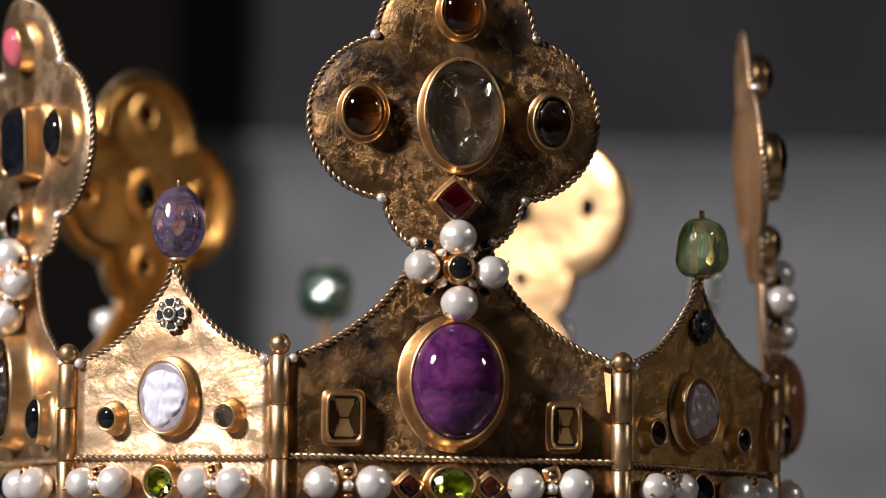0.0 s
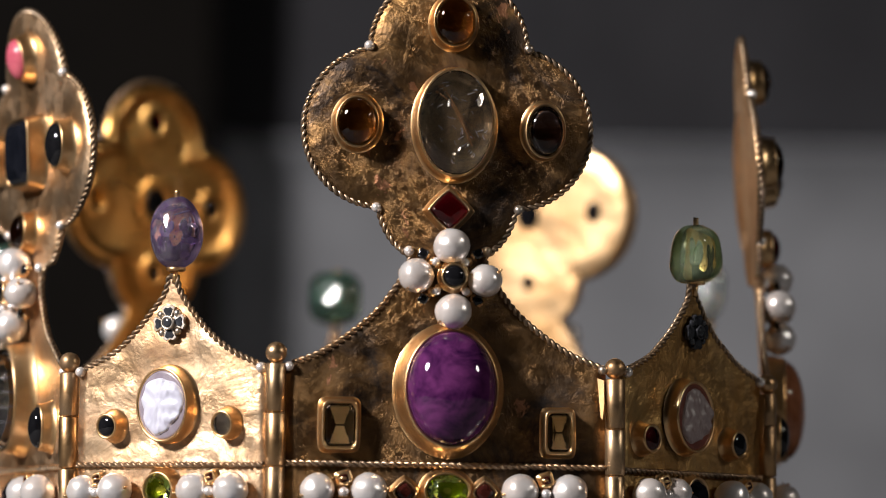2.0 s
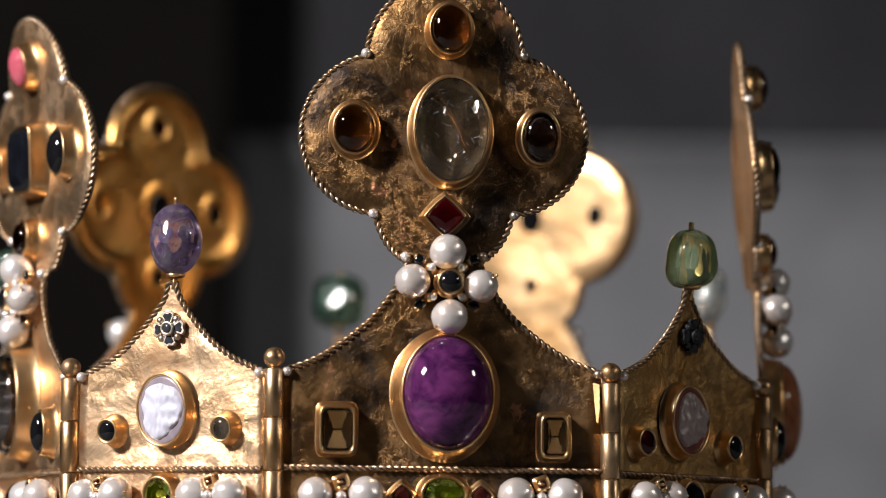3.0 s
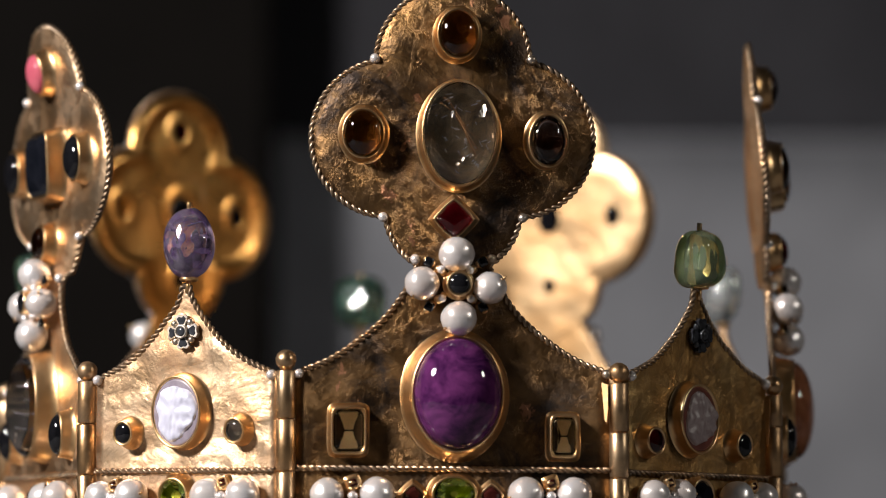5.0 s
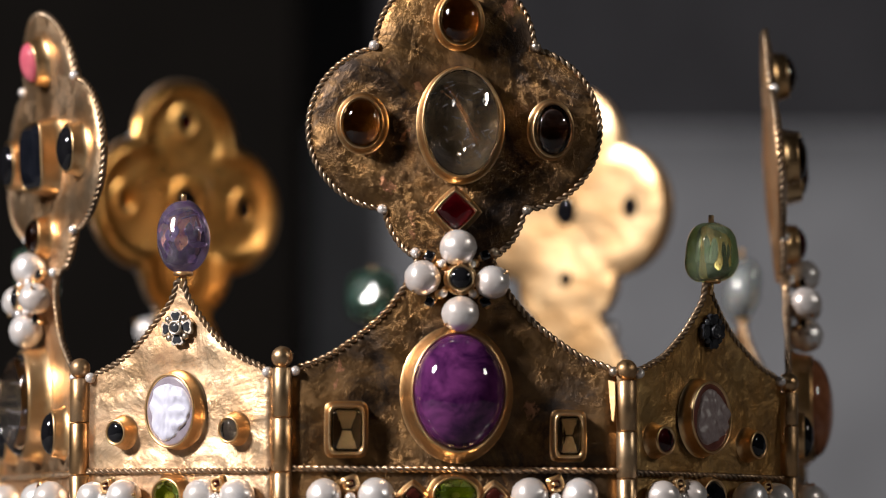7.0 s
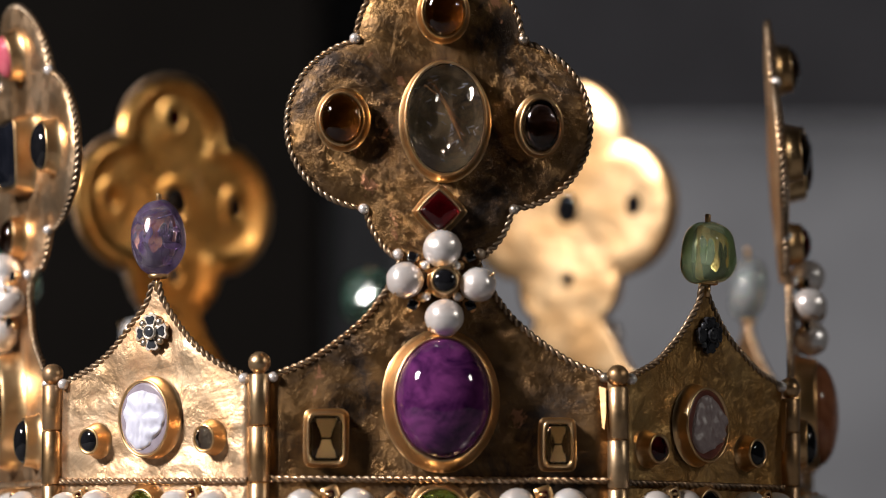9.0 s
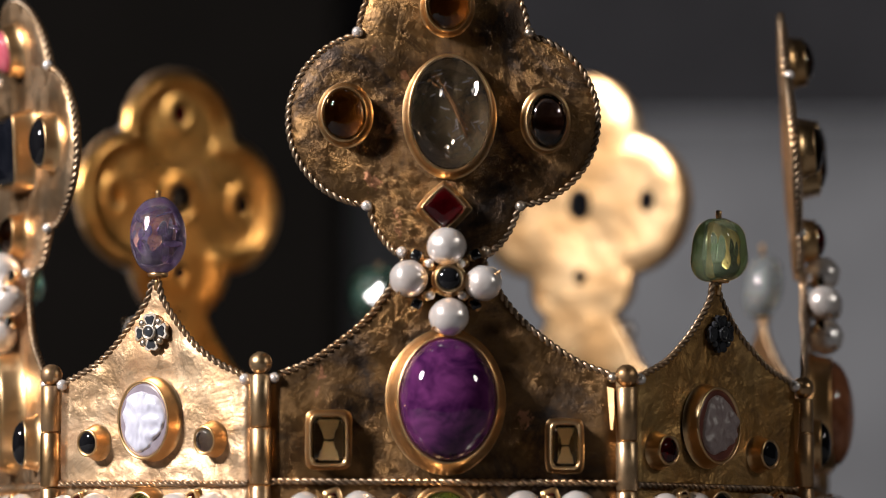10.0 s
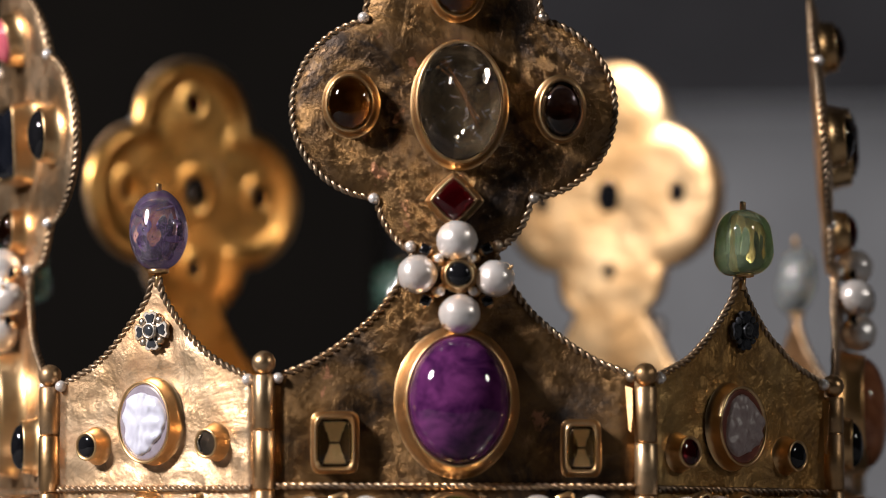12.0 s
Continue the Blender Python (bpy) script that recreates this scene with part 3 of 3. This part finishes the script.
def band_settings(plate, warp, half, centre, seed, small=False):
    """The pearls and stones of the lower band."""
    zc = -53.6
    if small:
        spots, pr = ((-20.5, 0), (-12.0, 0), (9.0, 0), (18.8, 0)), 4.0
        mounts = (-16.2, 13.8)
    else:
        spots, pr = ((-28.4, 0), (-17.2, 0), (16.1, 0), (27.0, 0)), 4.1
        mounts = (-22.8, 21.6)
    for k, (u, dz) in enumerate(spots):
        set_pearl(plate, warp, u, zc + dz, pr - 0.25 * (k == 0), 4.0, seed + k, (200, 5, 190, 350)[k] if k != 3 else None)
    for u in mounts:
        bm = bmesh.new()
        for k in range(5):
            ring = [(0.9 * MM * math.cos(t), (2.6 - 1.3 * k) * MM, (3.9 + 1.1 * math.sin(t)) * MM) for t in (2 * math.pi * j / 12 for j in range(12))]
            tube(bm, ring, 0.42 * MM, 6, True)
        part("mount", bm, BRIGHT, plate, m=seat_on(warp, u, zc, 0.6))
        part("seed_pearl", ball_mesh(1.15, 1, 1, 0.05, u, 12), PEARL, plate, m=seat_on(warp, u, zc - 0.4, 5.6))
        part("bezel", bezel_mesh(0.8, 0.8, 6, 1.6, 12, 0.5), BRIGHT, plate, m=seat_on(warp, u + 0.2, zc + 2.6, 3.8, 20))
        part("stone", faceted_mesh(0.85, 0.85, 6, 1.5, 0.5, 8), BROWN_GARNET, plate, smooth=False, m=seat_on(warp, u + 0.2, zc + 2.6, 3.8, 20))
    a = 4.6 if not small else 3.5
    set_stone(plate, warp, 0.2 if not small else -1.4, zc + 0.2, a, 3.5, centre, "faceted oval stone", 2.6, 1.6, 2.0, "brilliant", 1.3)
    if not small:
        for u in (-9.0, 8.6):
            set_stone(plate, warp, u, zc - 0.2, 2.3, 2.3, BROWN_GARNET, "diamond-shaped dark garnet", 1.6, 1.0, 1.25, "step", 1.2)


def fan_mesh(r0, r1, half, low, high):
    """A petal that widens from radius r0 to r1 (mm), with a bowed outer edge."""
    line = [(-half * 0.45, r0), (half * 0.45, r0), (half, r1 * 0.86), (half * 0.55, r1), (0.0, r1 * 0.94), (-half * 0.55, r1), (-half, r1 * 0.86)]
    mid = (r0 + r1) / 2
    return rings_mesh([[(x * k * MM, (mid + (y - mid) * k) * MM, z * MM) for x, y in line] for k, z in ((1.0, low), (1.0, high - 0.12), (0.93, high))], True)


def rosette(plate, warp, u, z, metal):
    """Four dark enamel petals in raised metal frames round a small stone, with a bead between each two."""
    m = seat_on(warp, u, z, 0.3)
    part("rosette_back", dome_mesh(3.1, 3.2, 2, 0.7, 0.2, 24, 3), metal, plate, m=m)
    for k in range(4):
        turn = m @ pose(0, 0, 0, 0, 0, 90 * k + 4)
        part("petal", fan_mesh(1.2, 4.0, 1.75, 0.3, 1.35), metal, plate, m=turn, smooth=False)
        part("enamel_petal", fan_mesh(1.6, 3.5, 1.2, 1.0, 1.5), ENAMEL, plate, "dark enamel petal", False, m=turn)
        part("bead", ball_mesh(0.85, 1, 0.8, 0.1, k, 12), metal, plate, m=m @ pose(0, 0, 0, 0, 0, 90 * k + 49) @ Matrix.Translation((0, 2.9 * MM, 1.0 * MM)))
    part("bezel", bezel_mesh(1.05, 1.05, 2, 2.1, 20, 0.7), metal, plate, m=m)
    part("stone", dome_mesh(1.05, 1.05, 2, 2.0, 0.4, 20, 4), ENAMEL, plate, m=m)


def cameo(plate, warp, u, z, a, b, ground, relief, seed):
    """A carved oval stone; the carving is a plain raised shape with ridges."""
    m = seat_on(warp, u, z)
    part("bezel", bezel_mesh(a, b, 2, 3.3, 48, 0.9), BRIGHT, plate, "deep gold collar", m=m)
    part("stone", dome_mesh(a, b, 2, 3.0, 0.3, 48, 4), ground, plate, "carved oval stone", m=m)
    bm = bmesh.new()
    rings, count = [], 120
    for i, (k, h) in enumerate(((1.0, 0.0), (0.97, 0.5), (0.9, 0.8), (0.8, 0.95), (0.7, 1.05), (0.6, 1.15), (0.5, 1.2), (0.4, 1.28), (0.3, 1.32), (0.2, 1.36), (0.1, 1.4))):
        row = []
        for j in range(count):
            t = 2 * math.pi * j / count
            edge = 0.83 + 0.05 * math.sin(2 * t + 0.6) + 0.07 * math.sin(3 * t + seed) + 0.012 * math.sin(9 * t)
            x, y = a * edge * k * math.cos(t), b * edge * k * math.sin(t)
            lump = 0.0 if k > 0.98 else 0.75 * noise.noise(Vector((x * 0.4, y * 0.4, seed))) + 0.4 * noise.noise(Vector((x * 1.1, y * 0.6, seed + 4)))
            groove = 0.2 * math.sin(2.1 * y + 0.8 * x + 1.3 * math.sin(0.9 * x + seed)) * min(1.0, max(0.0, 0.35 + x / a)) * (k < 0.98)
            row.append((x * MM, y * MM, (3.15 + h * 0.8 + lump * 0.75 + groove) * MM))
        rings.append(row)
    part("relief", rings_mesh(rings), relief, plate, "raised pale carving", m=m)


def lily_plate(i, crown, sheet, label, gems, lean=0.0, twist=0.0, bow=0.0, backs=False, shrink=0.0, neck=0.0):
    m, width = plate_pose(i)
    warp = lily_warp(lean, twist, 3.7 * i, bow, ({4: -0.8, 6: 1.6}[i]) if backs else 0.0, 2.0 if i == 0 else 0.0, shrink, neck)
    half_base = width / 2 - 2.1
    plate = part("lily_plate", sheet_mesh(lambda z: min(lily_half(z), half_base), FOOT, 61.4, warp), sheet, crown, label, m=m)
    path = [(max(-half_base, min(half_base, u)), z) for u, z in lily_path()]
    edge_rope(plate, warp, path)
    band_rope(plate, warp, half_base)
    for sx in (-1, 1):
        for u, z, r in ((17.6, 44.9, 1.25), (15.7, 9.2, 1.2), (8.6, -0.6, 1.25), (half_base - 0.7, -26.4, 1.2)):
            part("seed_pearl", ball_mesh(r * 0.92, 1, 1, 0.08, u + sx, 14), PEARL if sx < 0 or i != 0 else SILVER, plate, m=seat_on(warp, sx * u, z, 0.6))
    for u, z, a, b, mat, text, kw in gems:
        set_stone(plate, warp, u, z, a, b, mat, text, **kw)
    if backs:
        for u, z, a, b, *_ in gems[:5]:
            m = seat_on(warp, u, z, -1.1) @ pose(0, 0, 0, 180, 0, 0)
            a, b = a * 0.55, b * 0.55
            part("opening", dome_mesh(a, b, 2, 0.25, 0.1, 24, 2), mat if (mat := _[0]) in (GARNET, CITRINE) else ONYX, plate, "dark opening behind a stone", m=m)
            rings = [[(x * MM, y * MM, h * MM) for x, y in outline(a + o, b + o, 2, 28)] for o, h in ((3.4, -0.15), (2.4, 0.12), (1.4, 0.22), (0.4, 0.2), (-0.2, 0.0))]
            if i == 6:
                part("back_rim", rings_mesh(rings, cap_last=False), sheet, plate, m=m)
    spray(plate, warp, 0.4, -6.4)
    band_settings(plate, warp, half_base, PERIDOT if i in (0, 4) else SAPPHIRE, 5 * i)
    return plate, warp


def point_plate(i, crown, sheet, label, bead, bead_label, size, square=2.1, taper=0.0, turn=0.0, tilt=0.0, **bead_shape):
    m, width = plate_pose(i)
    half_base = width / 2 - 2.7
    warp = point_warp(2.9 * i + 1)
    k = half_base / POINT[-1][0]
    curve = [(u * (1 + (k - 1) * j / (len(POINT_S) - 1)), z) for j, (u, z) in enumerate(POINT_S)]
    plate = part("pointed_plate", sheet_mesh(lambda z: along_curve(curve, z), FOOT, POINT[0][1], warp), sheet, crown, label, m=m)
    edge_rope(plate, warp, [(-u, z) for u, z in curve[::-1]] + curve)
    band_rope(plate, warp, half_base, 0.8 if i == 1 else 0.0)
    for sx in (-1, 1):
        part("seed_pearl", ball_mesh(1.2, 1, 1, 0.08, i + sx, 14), PEARL, plate, m=seat_on(warp, sx * (half_base - 0.8), -26.6, 0.7))
    z, rx, rz, tip = size
    bead_on_pin(plate, z, rx, rz, bead, bead_label, 4.0 + i, tip, square, taper, turn, tilt, **bead_shape)
    rosette(plate, warp, 0.2, -16.2, ENAMEL if i == 1 else SILVER)
    band_settings(plate, warp, half_base, PERIDOT if i in (9, 5) else SAPPHIRE, 7 * i, True)
    return plate, warp


# ---- the crown ----
crown = new("crown")
crown.matrix_basis = Matrix.Translation((0, 0, BASE))
tagged(crown, "medieval gilded crown of hinged plates set with gems and pearls", "crown")

TALL = dict(high=3.2, dome=2.4)
FRONT = [
    (0.8, 50.3, 4.2, 5.2, AMBER, "oval amber-brown stone", dict(high=3.2, dome=2.6)),
    (-20.3, 27.7, 4.2, 5.2, AMBER, "oval amber-brown stone", dict(high=3.4, dome=2.6)),
    (1.2, 27.6, 8.1, 11.6, CRYSTAL, "large clear rock crystal with rust veins", dict(high=4.0, dome=2.4, flare=1.1, cut="table")),
    (21.1, 26.5, 4.0, 5.6, SMOKY, "smoky brown oval stone", dict(high=3.0, dome=2.6, flare=0.8)),
    (0.0, 8.4, 4.1, 4.1, GARNET, "deep red garnet set on its corner", dict(high=3.6, dome=1.8, power=1.15, flare=1.4)),
    (0.6, -31.1, 9.8, 12.5, PURPLE, "large purple cabochon", dict(high=4.6, dome=7.2, flare=2.3)),
    (-23.6, -39.2, 3.4, 4.8, CITRINE, "rectangular golden citrine", dict(high=3.2, dome=1.2, power=6, cut="step", flare=1.0)),
    (24.8, -40.4, 2.6, 4.3, CITRINE, "rectangular golden citrine", dict(high=3.0, dome=1.2, power=6, cut="step", flare=1.0)),
]


def side_gems(top, left, centre, right, low, big, a, b, square=True):
    return [
        (0.3, 50.3, 4.0, 4.8, top, "rounded stone", TALL),
        (-20.0, 27.5, 4.0, 5.2, left, "oval stone", TALL),
        (0.3, 27.5, 6.2, 7.6, centre, "large dark table-cut stone", dict(high=5.0, dome=2.0, power=6 if square else 2, cut="step" if square else "dome", flare=1.4)),
        (20.0, 27.5, 4.0, 5.2, right, "oval stone", TALL),
        (0.0, 8.4, 3.2, 4.0, low, "oval stone", TALL),
        (0.6, -31.1, 9.0, 12.0, big, "large oval cabochon", dict(high=5.0, dome=5.0, flare=1.6)),
        (-23.6, -38.6, 3.0, 4.8, a, "oval stone", TALL),
        (23.6, -38.6, 3.0, 4.8, b, "oval stone", TALL),
    ]


LILY_LABEL = "gilded lily-shaped crown plate with twisted wire edge"
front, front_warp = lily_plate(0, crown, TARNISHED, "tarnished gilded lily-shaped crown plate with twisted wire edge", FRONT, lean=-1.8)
slit_glint(front, front_warp, 34.2, -28.2, -37.4, 0.9, -25)
lily_plate(2, crown, GILT, LILY_LABEL, side_gems(SMOKY, AMBER, SMOKY, AMBER, GARNET, CARNELIAN, ONYX, ONYX), lean=3.1, twist=-4.5, shrink=0.025)
lily_plate(4, crown, INNER_PALE, LILY_LABEL, side_gems(ONYX, ONYX, ONYX, ONYX, ONYX, CARNELIAN, ONYX, ONYX), backs=True, shrink=0.02, neck=0.26)
lily_plate(6, crown, INNER, LILY_LABEL, side_gems(GARNET, ONYX, SMOKY, CITRINE, ONYX, CARNELIAN, ONYX, ONYX), backs=True, shrink=0.035)
lily_plate(8, crown, GILT, LILY_LABEL, side_gems(PINK, ONYX, SAPPHIRE, ONYX, SMOKY, CRYSTAL, ONYX, ONYX), lean=2.2, twist=-6.0, bow=6.0)

POINT_LABEL = "gilded pointed crown plate with a bead on its tip"
plate, warp = point_plate(9, crown, GILT, POINT_LABEL, AMETHYST, "polished amethyst bead", (4.0, 6.1, 8.2, 13.6), 2.0, 0.05, shift=0.9, uneven=0.09, flaws=11)
cam.data.dof.focus_object = plate
cameo(plate, warp, -0.1, -34.5, 6.5, 7.7, CAMEO_BACK, CAMEO_WHITE, 1.0)
set_stone(plate, warp, -14.9, -39.0, 2.1, 2.3, ONYX, "round black stone", 3.4, 0.9)
set_stone(plate, warp, 15.6, -38.9, 2.2, 2.4, CRYSTAL, "round clear stone", 3.4, 0.9)
plate, warp = point_plate(1, crown, DULLED, POINT_LABEL, GREENBEAD, "pale green polished bead", (1.6, 5.7, 6.6, 9.9), 2.7, 0.12, shift=1.0, uneven=0.08)
cameo(plate, warp, -3.4, -35.8, 6.7, 7.5, CAMEO_RED, CAMEO_GREY, 2.2)
set_stone(plate, warp, 13.2, -41.4, 2.5, 2.6, ONYX, "round black stone", 3.4, 0.9)
set_stone(plate, warp, -18.4, -41.2, 2.7, 2.6, GARNET, "round dark red stone", 3.4, 0.9)
slit_glint(plate, warp, 24.4, -29.5, -41.0, 0.8, -68)
for i, bead, text, size in ((3, AQUA, "pale blue clear bead", (2.4, 4.7, 8.0, 12.6)), (5, EMERALD, "deep green clear bead", (4.4, 6.6, 7.2, 12.6)), (7, EMERALD, "green glass-like bead", (4.0, 5.4, 7.0, 12.0))):
    plate, warp = point_plate(i, crown, GILT, POINT_LABEL, bead, text, size, 2.4 if i == 3 else 3.6, 0.0, {3: 7.0, 5: -46.0, 7: 0.0}[i], 10.0)
    cameo(plate, warp, 0.0, -35.0, 5.3, 7.9, CAMEO_BACK, CAMEO_WHITE, 1.0 + i)

for i, top in enumerate((-22.6, -25.2, -26.0, -26, -26, -26, -26, -26, -25, -23.6)):
    hinge(i, crown, top)

# ---- the room ----


def block(name, lo, hi, mat, bevel=0.0, label="", category="", kind="structure"):
    bm = bmesh.new()
    bmesh.ops.create_cube(bm, size=1)
    for v in bm.verts:
        v.co = Vector([lo[k] + (hi[k] - lo[k]) * (v.co[k] + 0.5) for k in range(3)])
    if bevel:
        bmesh.ops.bevel(bm, geom=bm.edges[:], offset=bevel, segments=3, affect="EDGES", profile=0.5)
    ob = part(name, bm, mat, None, smooth=False)
    return tagged(ob, label, category, "", kind)


TOP = BASE + FOOT * MM
block("display_pedestal", (-0.3, -0.22, 0.0), (0.3, 0.40, TOP), PLINTH_MAT, 0.004, "matt grey display pedestal under the crown", "pedestal", "thing")
block("floor", (-3, -3, -0.1), (3, 3, 0.0), FLOOR_MAT)
block("ceiling", (-3, -3, 2.9), (3, 3, 3.0), WALL_DARK)
block("wall_south", (-3, -3.1, 0), (3, -3, 2.9), WALL_DARK)
block("wall_west", (-3.1, -3.1, 0), (-3, 3.1, 2.9), WALL_DARK)
block("wall_east", (3, -3.1, 0), (3.1, 3.1, 2.9), WALL_DARK)
block("wall_north", (-3, 3, 0), (3, 3.1, 2.9), WALL_DARK)


def coved_panel(name, x0, x1, z0, z1, flat, back, radius, top, mat, most=60):
    """A wall panel whose end at x0 curves forwards in a cove of that radius, and its top in one of radius top."""

    def forward(s, r):
        reach = r * math.sin(radians(most))
        return r - math.sqrt(r * r - (reach - s) ** 2) if s < reach else 0.0

    reach = radius * math.sin(radians(most))
    xs = [x0 + reach * k / 16 for k in range(17)] + [x0 + reach + (x1 - x0 - reach) * k / 6 for k in range(1, 7)]
    lift = top * math.sin(radians(most))
    zs = [z0 + (z1 - lift - z0) * k / 6 for k in range(7)] + [z1 - lift + lift * k / 16 for k in range(1, 17)]
    bm = bmesh.new()
    front = [[bm.verts.new((x, flat - max(forward(x - x0, radius), forward(z1 - z, top)), z)) for x in xs] for z in zs]
    rear = [[bm.verts.new((x, back, z)) for x in xs] for z in zs]
    for i in range(len(zs) - 1):
        for j in range(len(xs) - 1):
            bm.faces.new((front[i][j], front[i][j + 1], front[i + 1][j + 1], front[i + 1][j]))
            bm.faces.new((rear[i][j + 1], rear[i][j], rear[i + 1][j], rear[i + 1][j + 1]))
        bm.faces.new((rear[i][0], front[i][0], front[i + 1][0], rear[i + 1][0]))
        bm.faces.new((front[i][-1], rear[i][-1], rear[i + 1][-1], front[i + 1][-1]))
    for j in range(len(xs) - 1):
        bm.faces.new((rear[0][j], rear[0][j + 1], front[0][j + 1], front[0][j]))
        bm.faces.new((front[-1][j], front[-1][j + 1], rear[-1][j + 1], rear[-1][j]))
    return tagged(part(name, bm, mat, None), kind="structure")


EDGE_Z = BASE + 0.146
# the coves are added so that the grey fades to dark at left and top
coved_panel("partition_grey", -0.068, 2.6, 0.0, EDGE_Z - 0.002, 1.0, 1.08, 0.085, 0.055, WALL_GREY)
block("partition_upper", (-0.078, 0.985, EDGE_Z), (2.6, 1.08, 2.6), PANEL_DARK, 0.003)
# board added to keep the background dark left of the partition
block("partition_post", (-0.9, 0.91, 0.0), (-0.070, 0.94, 2.6), BACKING_DARK, 0.004)
